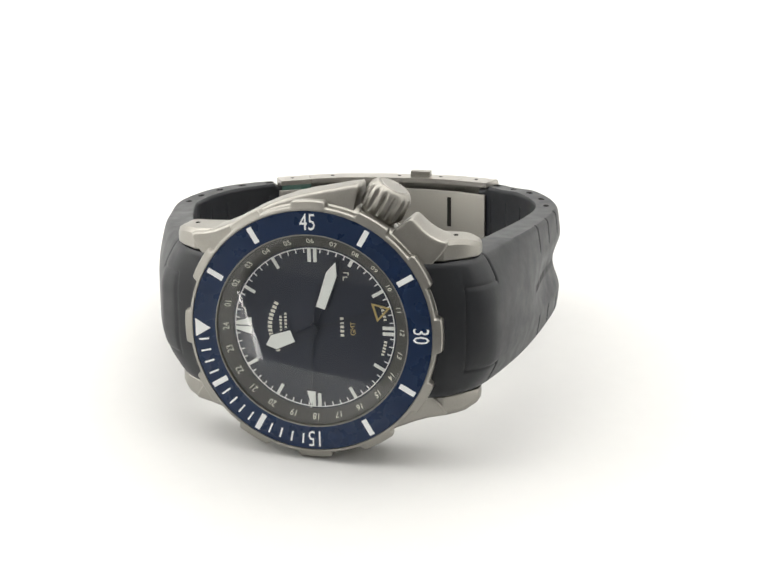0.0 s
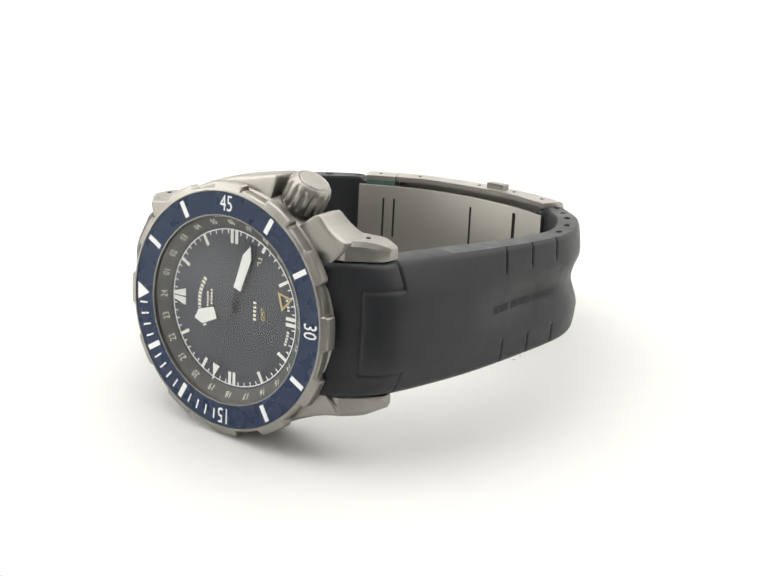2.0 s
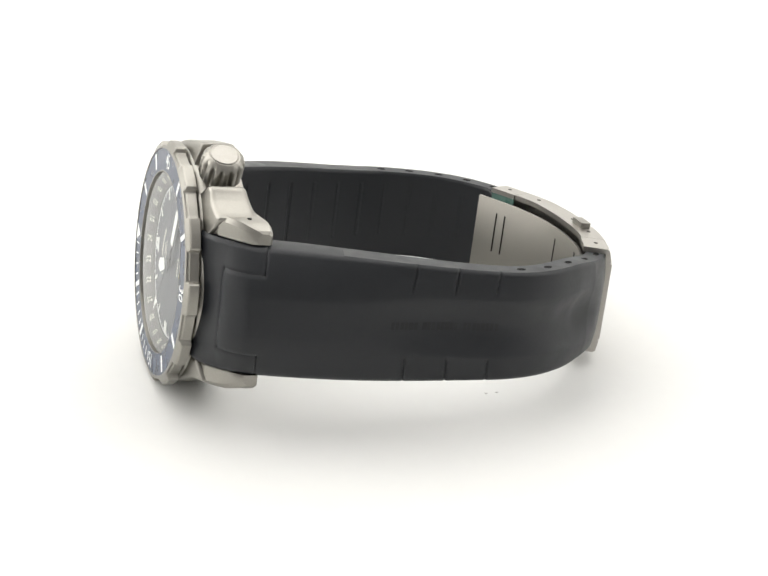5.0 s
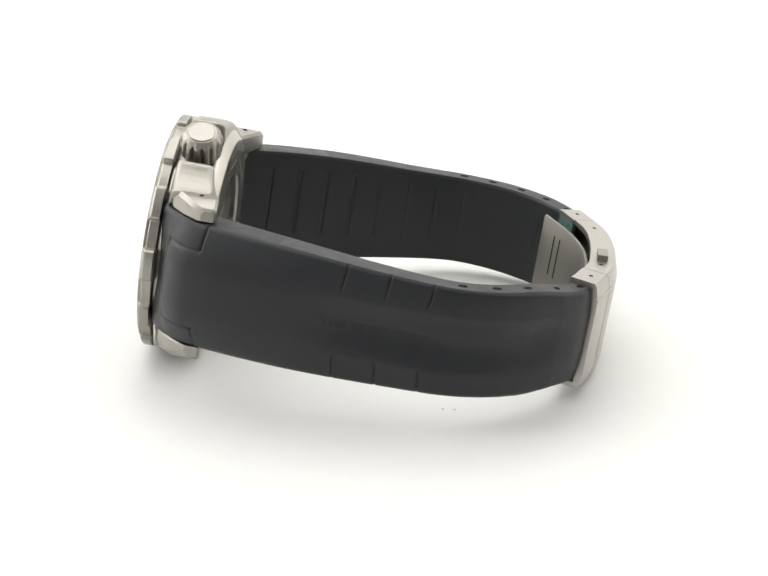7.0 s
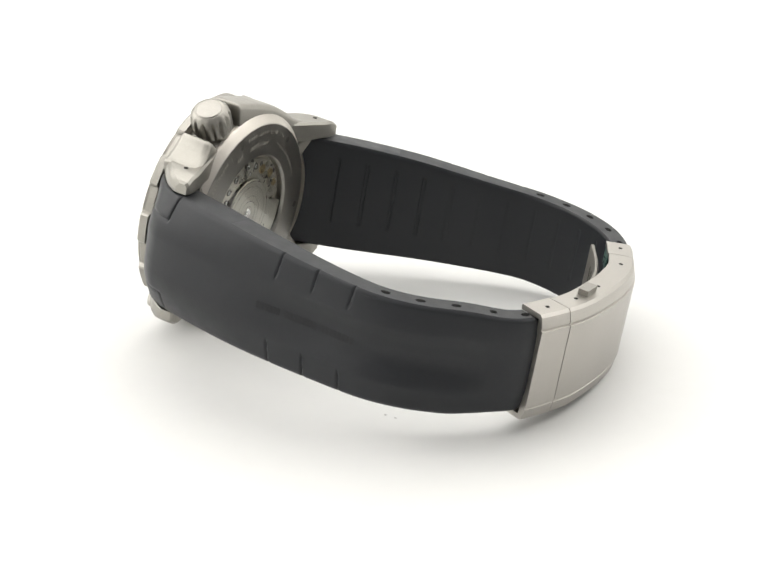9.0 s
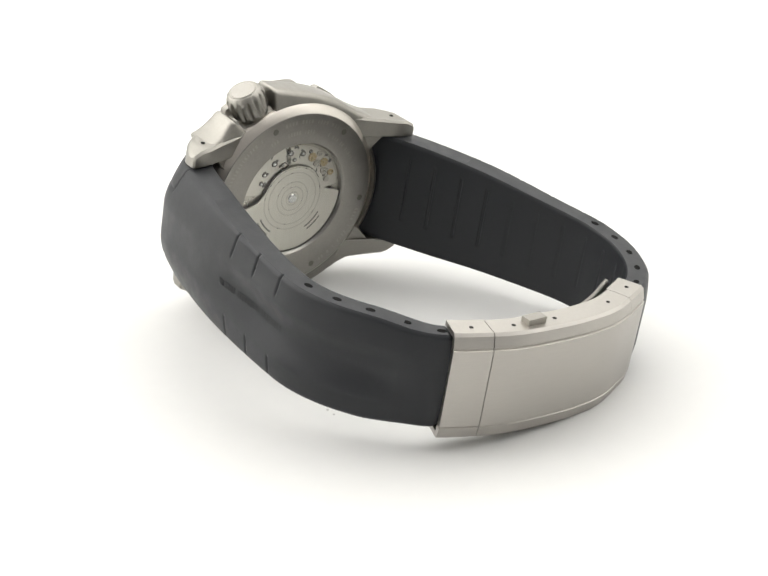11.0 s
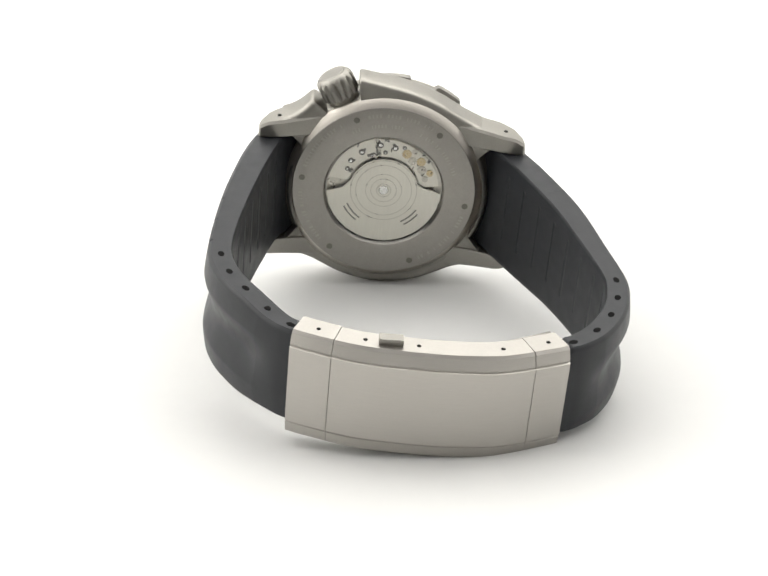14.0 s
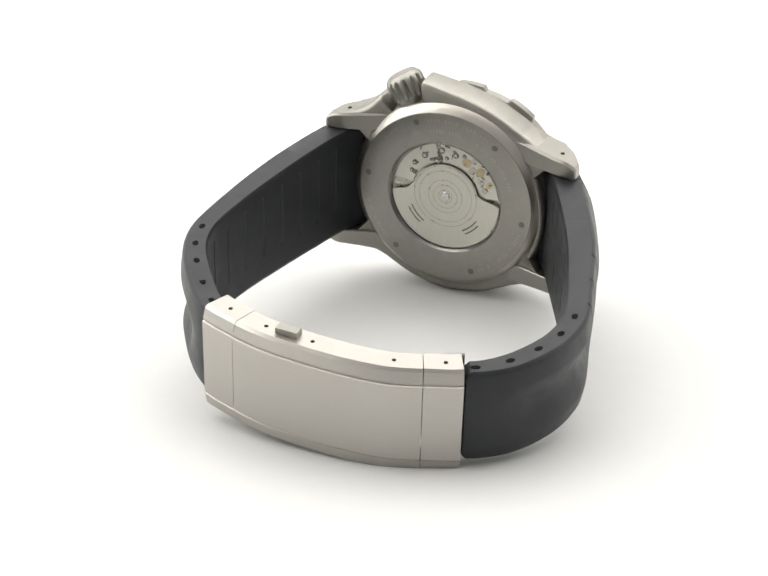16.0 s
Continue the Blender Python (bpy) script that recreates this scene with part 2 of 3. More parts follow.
def bezel(watch):
    bm = bmesh.new()
    rows = []
    for i in range(480):
        deg = 360 * i / 480
        off = (deg + 15) % 30 - 15
        tooth = min(1, max(0, (8.6 - abs(off)) / 1.6))
        tooth = tooth * tooth * (3 - 2 * tooth)
        r = 22.1 + 1.0 * tooth
        prof = [(r - 0.9, -2.75), (r, -2.4), (r, -0.8), (r - 0.2, -0.5), (22.0, -0.12), (21.75, 0.05), (21.5, 0.08), (21.42, -0.25), (17.3, -0.2),
                (17.28, -0.02), (17.1, -0.02), (17.05, -0.7), (17.05, -2.7)]
        rows.append([(q * math.sin(radians(deg)), q * math.cos(radians(deg)), z) for q, z in prof])
    grid(bm, rows, closed_u=True, closed_v=True)
    ring = part("bezel", bm, TITANIUM, watch, "titanium rotating bezel with twelve raised grips", smooth=28)
    ins = part("insert", lathe([(21.4, -0.3), (21.4, -0.06), (17.32, -0.04), (17.32, -0.3)], 180, closed=True), INSERT_BLUE, ring, "dark blue bezel insert")
    ins.parent = ring
    bm = bmesh.new()
    prism(bm, [(-1.65, 20.95), (0, 18.2), (1.65, 20.95)], -0.05, 0.0)
    part("triangle_mark", bm, MARK_WHITE, ring, "white triangle")
    for deg in (30, 60, 120, 150, 210, 240, 300, 330):
        bm = bmesh.new()
        bar(bm, deg, 17.95, 21.0, 0.95, -0.05, 0.0)
        part("bezel_mark", bm, MARK_WHITE, ring)
    for k in range(1, 15):
        if k % 5:
            bm = bmesh.new()
            bar(bm, -6 * k, 18.7, 20.55, 0.32, -0.05, -0.01)
            part("minute_mark", bm, MARK_WHITE, ring)
    for deg, word in ((270, "15"), (180, "30"), (90, "45")):
        part("numeral", lettering(word, 3.0, clock(deg) @ Matrix.Translation((0, 19.5, -0.02)), 0.72, 0.05), MARK_WHITE, ring, "white numeral " + word)


def dial(watch):
    ring = part("hour_ring", lathe([(17.04, -0.72), (16.9, -0.75), (14.75, -2.35), (14.75, -2.6), (17.04, -2.6)], 180, closed=True), RING_GREY, watch,
                "dark grey sloping twenty-four hour ring")
    for h in range(1, 25):
        m = clock(15 * h) @ Matrix.Translation((0, 15.85, -1.5)) @ Matrix.Rotation(math.atan2(1.6, 2.15), 4, "X")
        part("hour_numeral", lettering("%02d" % h, 1.25, m, 0.82, 0.04), PALE_PRINT, ring)
    bm = bmesh.new()
    lathe([(14.9, -2.5), (0.0001, -2.5)], 96, bm)
    face = part("dial", bm, DIAL, watch, "dark blue sunburst dial")
    bm = lathe([(14.42, -2.49), (14.42, -2.46), (14.24, -2.46), (14.24, -2.49)], 180)
    for k in range(60):
        if k % 5:
            bar(bm, 6 * k, 13.55, 14.26, 0.2, -2.49, -2.46)
    part("minute_track", bm, MARK_WHITE, face, "white minute track")
    for h in range(1, 12):
        if h in (3, 9, 6):
            for side in (-0.52, 0.52):
                bm = bmesh.new()
                bar(bm, 30 * h, 11.9 if h != 6 else 12.2, 14.26, 0.62, -2.49, -2.38, side)
                part("hour_index", bm, LUME, face)
        else:
            bm = bmesh.new()
            bar(bm, 30 * h, 12.15 if h != 4 else 13.0, 14.26, 0.58, -2.49, -2.38)
            part("hour_index", bm, LUME, face)
    for s in (-1, 1):
        bm = bmesh.new()
        prism(bm, [(s * 0.12, 14.26), (s * 0.72, 14.26), (s * 1.55, 11.4), (s * 0.12, 11.4)][::s], -2.49, -2.38)
        part("hour_index", bm, LUME, face)
    # maker's mark: a curved stroke and plain bars
    bm = bmesh.new()
    for i in range(13):
        t = (i + 0.5) / 13
        m = Matrix.Translation((-4.6 + 9.2 * t, 6.6 + 1.5 * math.cos((t - 0.5) * PI), 0)) @ Matrix.Rotation(-0.9 * (t - 0.5), 4, "Z")
        prism(bm, [(-0.27, -0.4), (0.25, -0.4), (0.27, 0.38), (-0.22, 0.4)], -2.49, -2.47, m)
    part("maker_mark", bm, PALE_PRINT, face, "pale curved maker's mark")
    bm = bmesh.new()
    for y, w, n in ((6.1, 4.2, 7), (5.2, 5.4, 9)):
        for i in range(n):
            x = -w / 2 + w * (i + 0.5) / n
            prism(bm, [(x - 0.2, y - 0.22), (x + 0.2, y - 0.22), (x + 0.2, y + 0.22), (x - 0.2, y + 0.22)], -2.49, -2.47)
    part("dial_print", bm, PALE_PRINT, face)
    part("dial_print", lettering("GMT", 0.95, Matrix.Translation((0.2, -6.9, -2.47)), 0.9, 0.02), GOLD, face, "small gold letters GMT")
    bm = bmesh.new()
    for i in range(5):
        x = -1.3 + 0.75 * i
        prism(bm, [(x, -5.3), (x + 0.45, -5.3), (x + 0.45, -4.65), (x, -4.65)], -2.49, -2.47)
    part("dial_print", bm, PALE_PRINT, face)
    bm = bmesh.new()
    for s in (-1, 1):
        for i in range(5):
            bar(bm, 180 + s * (9 + 2.6 * i), 12.55, 13.1, 0.36, -2.49, -2.47)
    part("dial_print", bm, PALE_PRINT, face)
    bm = bmesh.new()
    prism(bm, [(-1.2, -0.9), (1.2, -0.9), (1.2, 0.9), (-1.2, 0.9)], -2.49, -2.46, Matrix.Translation((9.6, -5.9, 0)) @ clock(0))
    window = part("date_window", bm, BLACK, face, "dark date window")
    bm = bmesh.new()
    for x, y, w, h in ((-0.5, 0.45, 0.75, 0.16), (-0.2, 0.1, 0.16, 0.8), (0.55, 0.0, 0.16, 0.9), (0.4, -0.45, 0.5, 0.16)):
        prism(bm, [(9.6 + x - w / 2, -5.9 + y - h / 2), (9.6 + x + w / 2, -5.9 + y - h / 2), (9.6 + x + w / 2, -5.9 + y + h / 2), (9.6 + x - w / 2, -5.9 + y + h / 2)],
              -2.46, -2.44)
    part("date_print", bm, PALE_PRINT, face)


def hand(watch, name, deg, z, stem, paddle, tip, width, mat, label, tail=-2.5):
    """A black stem with a luminous pointed blade."""
    bm = bmesh.new()
    prism(bm, [(-0.3, tail), (0.3, tail), (0.3, stem), (width / 2 + 0.14, stem - 0.12), (width / 2 + 0.14, paddle), (0.0, tip + 0.3), (-width / 2 - 0.14, paddle),
               (-width / 2 - 0.14, stem - 0.12), (-0.3, stem)], z, z + 0.12)
    disc_r = 1.0
    prism(bm, [(disc_r * math.cos(PI * i / 8), disc_r * math.sin(PI * i / 8)) for i in range(16)], z - 0.02, z + 0.14)
    bm.transform(clock(deg))
    body = part(name, bm, BLACK, watch, label)
    bm = bmesh.new()
    w = width / 2
    prism(bm, [(-w * 0.82, stem), (w * 0.82, stem), (w, paddle), (0.0, tip), (-w, paddle)], z + 0.1, z + 0.19)
    bm.transform(clock(deg))
    part("lume", bm, mat, body, "white luminous fill")
    return body


def needles(watch):
    hand(watch, "hour_needle", 339.5, -2.2, 4.2, 7.9, 9.4, 2.7, LUME, "black hour pointer with a white luminous blade")
    hand(watch, "minute_needle", 109.5, -1.95, 4.1, 10.6, 12.9, 2.0, LUME, "black minute pointer with a white luminous blade")
    bm = bmesh.new()
    prism(bm, [(-0.2, -2.5), (0.2, -2.5), (0.2, 11.6), (-0.2, 11.6)], -2.36, -2.28, clock(163))
    gmt = part("second_zone_needle", bm, BLACK, watch, "thin black pointer with a gold outlined arrow")
    bm = bmesh.new()
    o = [(-1.75, 11.3), (1.75, 11.3), (0, 14.3)]
    i = [(-1.2, 11.65), (1.2, 11.65), (0, 13.65)]
    for k in range(3):
        prism(bm, [o[k], o[(k + 1) % 3], i[(k + 1) % 3], i[k]], -2.3, -2.22, clock(163))
    part("arrow", bm, GOLD, gmt, "gold outlined arrow")
    bm = bmesh.new()
    prism(bm, [(-0.14, -4.2), (0.14, -4.2), (0.12, 11.3), (-0.12, 11.3)], -0.05, 0.03)
    prism(bm, [(0.85 * math.cos(PI * i / 8), 0.85 * math.sin(PI * i / 8)) for i in range(16)], -0.05, 0.1)
    sec = part("second_needle", bm, BLACK, watch, "thin black seconds pointer with a white tip")
    bm = bmesh.new()
    prism(bm, [(-0.8, 11.3), (0.8, 11.3), (0.0, 13.9)], -0.03, 0.05)
    prism(bm, [(-0.12, 13.6), (0.12, 13.6), (0.1, 14.4), (-0.1, 14.4)], -0.025, 0.045)
    part("tip", bm, LUME, sec, "white luminous tip")
    return sec


def case(watch):
    bm = lathe([(17.0, -2.8), (21.4, -2.85), (22.0, -3.3), (22.4, -6.0), (22.1, -9.0), (21.5, -10.2), (20.6, -10.8), (12.8, -10.8), (12.8, -10.2)], 144)
    body = part("case", bm, TITANIUM, watch, "bead-blasted titanium watch case", smooth=50)
    # lugs, each a loft of rounded sections
    for sx in (-1, 1):
        for sy in (-1, 1):
            bm = bmesh.new()
            rows = []
            for y, xi, xo, zt, zb in ((13.0, 12.15, 16.9, -4.4, -10.6), (15.0, 12.15, 16.6, -4.4, -11.0), (17.5, 12.15, 16.3, -4.4, -11.7),
                                      (20.0, 12.15, 16.05, -4.5, -12.4), (22.5, 12.15, 15.8, -5.2, -13.2), (24.3, 12.15, 15.7, -6.8, -13.7), (25.6, 12.15, 15.5, -8.0, -13.8),
                                      (27.2, 12.15, 14.7, -10.2, -13.9), (27.6, 12.25, 14.2, -11.2, -13.6)):
                c = 0.5
                rows.append([(sx * x, sy * y, z) for x, z in ((xi, zt - c * 0.4), (xi + c * 0.4, zt), (xo - 1.6 * c, zt), (xo, zt - 1.6 * c), (xo, zb + c), (xo - c, zb),
                                                              (xi + c * 0.4, zb), (xi, zb + c * 0.4))])
            vs = grid(bm, rows, closed_v=True)
            bm.faces.new(vs[-1])
            bm.faces.new(vs[0])
            lug = part("lug", bm, TITANIUM, body, smooth=20)
            # spring bar hole: a dark disc on the lug, its shade put in by colour
            bm = bmesh.new()
            m = Matrix.Translation((sx * 15.78, sy * 23.54, -10.35)) @ Matrix.Rotation(sx * PI / 2, 4, "Y")
            lathe([(0.0001, 0.06), (0.42, 0.06), (0.48, -0.3)], 20, bm)
            bm.transform(m)
            part("spring_bar_hole", bm, RECESS_SHADE, body)
    # side mass of the case: crown guards and roots of the lugs in one flowing band, (degrees from 12, radius)
    rim = [(27.0, 21.3), (29.5, 23.6), (31.5, 26.0), (33.2, 27.6), (35.0, 27.0), (37.5, 25.7), (41.0, 24.6), (45.0, 23.8), (50.0, 23.1), (57.0, 22.7), (66.0, 22.65), (75.0, 22.85),
           (84.0, 23.25), (92.0, 23.85), (98.0, 24.6), (102.5, 25.4), (105.5, 26.0), (107.0, 26.2), (107.9, 25.6), (108.3, 23.5), (108.8, 21.5), (128.8, 21.5), (129.3, 23.5),
           (129.7, 25.3), (130.6, 26.0), (132.2, 26.1), (134.5, 26.0), (137.5, 26.05), (140.5, 26.35), (143.5, 27.0), (146.4, 28.1), (148.6, 26.0), (150.5, 23.6), (153.0, 21.3),
           (180.0, 21.3), (207.0, 21.3), (209.5, 23.6), (211.5, 26.0), (213.4, 27.8), (215.5, 26.9), (218.5, 25.6), (222.0, 24.6), (226.0, 23.8), (231.0, 23.1), (238.0, 22.7), (255.0, 22.5),
           (285.0, 22.5), (302.0, 22.7), (309.0, 23.1), (314.0, 23.8), (318.0, 24.6), (321.5, 25.6), (324.5, 26.9), (326.6, 27.8), (328.5, 26.0), (330.5, 23.6), (333.0, 21.3), (387.0, 21.3)]
    turn_at, reach = np.array(rim).T
    rows = []
    for i in range(1080):
        a = 27.0 + 360.0 * i / 1080
        r = float(np.mean(np.interp([a - 0.7, a - 0.35, a, a + 0.35, a + 0.7], turn_at, reach)))
        y = abs(r * math.cos(radians(a)))
        top = -3.35 - 0.24 * max(0.0, r - 22.6)
        low = -10.75 - 1.5 * step(15.0, 23.0, y)
        sec = [(20.6, -3.2), (r - 0.75, top), (r - 0.3, top - 0.18), (r - 0.06, top - 0.55), (r, top - 1.1), (r + 0.05, 0.5 * (top + low)), (r, low + 1.4), (r - 0.15, low + 0.6),
               (r - 0.6, low + 0.12), (r - 1.1, low), (20.0, -10.75)]
        rows.append([(q * math.sin(radians(a)), q * math.cos(radians(a)), z) for q, z in sec])
    bm = bmesh.new()
    grid(bm, rows, closed_u=True)
    part("case_side", bm, TITANIUM, body, "crown guards and lug roots", smooth=48)
    m = Matrix.Rotation(radians(-CROWN), 4, "Z")
    # crown: fluted sides, domed end
    bm = bmesh.new()
    rows = []
    n = 14 * 12
    for i in range(n):
        a = 2 * PI * i / n
        f = 0.5 + 0.5 * math.cos(14 * a)
        groove = 0.62 * (1 - min(1, f * 1.7))
        prof = [(0.01, 21.4), (3.1, 21.4), (3.3, 22.5), (3.7, 22.9), (3.97 - groove, 23.4), (3.97 - groove, 26.4), (3.87 - groove * 0.6, 26.8), (3.67 - groove * 0.2, 27.2),
                (3.2, 27.75), (2.85, 27.95), (2.7, 27.87), (0.01, 27.95)]
        rows.append([(r * math.cos(a), y, STEM_Z + r * math.sin(a)) for r, y in prof])
    grid(bm, rows, closed_u=True)
    bm.transform(m)
    crown = part("crown", bm, TITANIUM, watch, "fluted screw-down titanium crown", smooth=35)
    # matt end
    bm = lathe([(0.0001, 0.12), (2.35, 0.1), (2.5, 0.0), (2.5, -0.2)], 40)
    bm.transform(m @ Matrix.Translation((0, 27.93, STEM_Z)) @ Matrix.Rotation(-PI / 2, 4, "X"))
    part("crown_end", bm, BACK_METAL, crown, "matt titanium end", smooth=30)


def crystals(watch):
    pane = part("crystal", lathe([(17.03, -0.6), (17.03, -0.42)] + [(max(0.0001, r), -0.32 + (16.8 ** 2 - r * r) / 480) for r in np.linspace(16.8, 0, 18)], 128), CRYSTAL, watch, "slightly domed clear watch crystal", smooth=20)
    pane.visible_shadow = False
    back = part("back_crystal", lathe([(12.45, -12.35), (0.0001, -12.35)], 96), CRYSTAL, watch, "clear display back")
    back.visible_shadow = False


def back(watch):
    # rim metal lightened all round to stand in for light on the chamfer
    part("caseback_rim", lathe([(21.0, -10.4), (20.95, -10.9), (20.75, -11.25), (19.55, -12.35), (19.3, -12.5), (19.2, -12.3)], 144), BRUSHED_LIT, watch, "turned rim of the caseback, metal lightened for light on its chamfer", smooth=50)
    bm = lathe([(19.35, -12.2), (19.32, -12.5), (19.2, -12.6), (13.2, -12.7), (12.75, -12.62), (12.35, -12.1), (12.3, -11.0)], 144)
    plate = part("caseback", bm, BACK_METAL, watch, "screwed titanium caseback with six key notches", smooth=30)
    # key notches as raised discs of darker steel, standing in for shaded recesses
    for k in range(6):
        a = radians(53 + 60 * k)
        bm = lathe([(0.0001, -12.69), (0.3, -12.69), (0.55, -12.73), (0.66, -12.69)], 16)
        bm.transform(Matrix.Translation((17.5 * math.sin(a), 17.5 * math.cos(a), 0)))
        part("key_notch", bm, SCREW, plate)
    rng = random.Random(4)
    bm = bmesh.new()
    for r, a0, a1 in ((17.6, 60, 105), (17.6, 122, 165), (17.6, 182, 226), (15.3, 20, 66), (15.3, 80, 120), (17.6, 300, 345)):
        a = a0
        while a < a1:
            if rng.random() < 0.85:
                bar(bm, a, r - 0.4, r + 0.4, 0.16 + 0.3 * rng.random(), -12.715, -12.69)
            a += 2.6
    tagged(part("engraving", bm, ENGRAVED, plate, "ring of small engraved characters"), kind="stuff")
    # movement behind the display back
    base = part("movement", lathe([(12.5, -10.6), (12.5, -11.0), (0.0001, -11.0)], 96), MOVEMENT, watch, "automatic movement with bridges and jewels")
    bm = bmesh.new()
    out = [(11.6 * math.sin(radians(a)), 11.6 * math.cos(radians(a))) for a in range(8, 100, 6)]
    inn = [(7.6 * math.sin(radians(a)), 7.6 * math.cos(radians(a))) for a in range(98, 6, -6)]
    prism(bm, out + inn, -11.35, -11.0)
    bevel(bm, 0.12, 1)
    part("bridge", bm, ROTOR, base)
    bm = bmesh.new()
    out = [(11.8 * math.sin(radians(a)), 11.8 * math.cos(radians(a))) for a in range(104, 172, 6)]
    inn = [(7.8 * math.sin(radians(a)), 7.8 * math.cos(radians(a))) for a in range(168, 100, -6)]
    prism(bm, out + inn, -11.3, -11.0)
    bevel(bm, 0.12, 1)
    part("bridge", bm, ROTOR, base)
    jewels = ((140, 9.6, 0.5), (122, 9.8, 0.62), (98, 10.3, 0.62), (92, 8.6, 0.42), (80, 9.9, 0.6), (70, 10.6, 0.4), (112, 8.4, 0.35), (152, 9.0, 0.45))
    for deg, r, rad in jewels:
        x, y = r * math.sin(radians(deg)), r * math.cos(radians(deg))
        bm = lathe([(0.0001, -11.44), (rad * 0.5, -11.44), (rad * 0.55, -11.52), (rad, -11.52), (rad + 0.1, -11.3)], 20)
        bm.transform(Matrix.Translation((x, y, 0)))
        screw = part("screw", bm, SCREW, base)
        bm = lathe([(0.0001, -11.57), (rad * 0.5, -11.57), (rad * 0.62, -11.5)], 16)
        bar(bm, 35 + deg, -rad * 0.5, rad * 0.5, rad * 0.2, -11.585, -11.56)
        bm.transform(Matrix.Translation((x, y, 0)))
        part("screw_head", bm, POLISHED, screw)
    for k, (deg, r, rad) in enumerate(((64, 9.6, 0.95), (52, 9.0, 0.8), (44, 10.2, 0.9), (34, 9.2, 0.85), (26, 10.4, 0.7), (58, 11.0, 0.55), (20, 9.0, 0.6))):
        x, y = r * math.sin(radians(deg)), r * math.cos(radians(deg))
        teeth = [(rad * (1 + 0.1 * (i % 2)), 2 * PI * i / 28) for i in range(28)]
        bm = bmesh.new()
        prism(bm, [(q * math.cos(a), q * math.sin(a)) for q, a in teeth], -11.56, -11.34)
        lathe([(0.0001, -11.66), (rad * 0.25, -11.66), (rad * 0.3, -11.5)], 12, bm)
        bm.transform(Matrix.Translation((x, y, -0.02 * k)))
        part("gear", bm, BRASS if k in (0, 2, 4) else MOVEMENT, base)
    rng = random.Random(9)
    bm = bmesh.new()
    for k in range(24):
        deg, r = rng.uniform(12, 168), rng.uniform(7.9, 11.7)
        w, h = rng.uniform(0.08, 0.3), rng.uniform(0.2, 0.6)
        prism(bm, [(-w, -h), (w, -h), (w * 0.8, h), (-w, h * 0.7)], -11.43 - rng.random() * 0.1, -11.3, clock(deg) @ Matrix.Translation((0, r, 0)) @ clock(rng.uniform(0, 360)))
    tagged(part("small_workings", bm, SCREW, base, "small levers and springs"), kind="stuff")
    # rotor: a hub disc and a heavy half ring
    bm = bmesh.new()
    arc = [(12.0 * math.sin(radians(a)), 12.0 * math.cos(radians(a))) for a in range(184, 361, 4)]
    hub = [(7.3 * math.sin(radians(a)), 7.3 * math.cos(radians(a))) for a in range(14, 170, 6)]
    prism(bm, arc + [(0.7, 10.2), (1.0, 8.4)] + hub + [(0.2, -8.6), (-0.5, -10.4)], -11.95, -11.66)
    bevel(bm, 0.1, 1)
    rotor = part("rotor", bm, ROTOR, watch, "satin steel winding rotor with ring grooves")
    for r in (1.5, 2.7, 3.8, 5.9, 7.0):
        part("ring_groove", lathe([(r - 0.1, -11.9), (r - 0.1, -11.975), (r + 0.1, -11.975), (r + 0.1, -11.9)], 64), MOVEMENT, rotor)
    bm = lathe([(0.0001, -12.15), (0.9, -12.15), (1.1, -11.9)], 32)
    part("bearing", bm, POLISHED, rotor)
    for a0, a1, r in ((206, 236, 8.3), (208, 234, 9.2), (300, 330, 8.3), (302, 326, 9.2)):
        bm = bmesh.new()
        grid(bm, [[((r - 0.17) * math.sin(radians(a)), (r - 0.17) * math.cos(radians(a)), -11.97), ((r + 0.17) * math.sin(radians(a)), (r + 0.17) * math.cos(radians(a)), -11.97)]
                  for a in range(a0, a1 + 1, 2)])
        part("rotor_slot", bm, SCREW, rotor)


# centre lines of the strap halves and of the clasp, as (y, z)
SIX = [(-16.4, -5.75), (-19.7, -5.95), (-22.9, -8.4), (-25.2, -12.6), (-28.0, -24.5), (-29.8, -34.0), (-31.2, -44.0), (-32.0, -54.0), (-31.7, -60.0), (-29.9, -65.7), (-26.8, -71.0), (-23.0, -75.9),
       (-18.9, -80.5), (-15.2, -82.6)]
TWELVE = [(16.4, -5.75), (19.7, -5.95), (22.9, -8.4), (25.2, -12.4), (30.6, -23.0), (35.3, -33.0), (39.0, -44.0), (42.0, -54.6), (42.1, -61.0), (40.7, -67.2), (37.5, -73.6),
          (33.2, -78.4), (29.2, -80.5)]
CLASP = [(-17.2, -81.7), (-13.1, -83.2), (-4.95, -85.3), (4.35, -85.9), (12.0, -85.7), (19.0, -84.6), (27.2, -81.2), (29.9, -79.82)]


def strap_shape(s, end, sag, narrow):
    """Half width, sag, thickness, camber of the outer face and depth of its hollow, s along the strap."""
    half = 12.0 - narrow * step(10, 62, s) - (0.9 if narrow < 2 else 0.15) * step(end - 16, end - 5, s) - 0.8 * min(1, max(0, (s - end + 2.2) / 0.9))
    shift = sag * step(6, 62, s)
    thick = 5.5 - 1.0 * step(26, 54, s)
    crown = 0.2 + 0.5 * step(0, 8, s) + 2.9 * (1 - step(4, 46, s)) * step(1, 9, s)
    hollow = step(26, 48, s) * (1 - step(end - 15, end - 4, s))
    return half, shift, thick, crown, hollow


LEAD = 3.0  # length of the strap hidden under the bezel


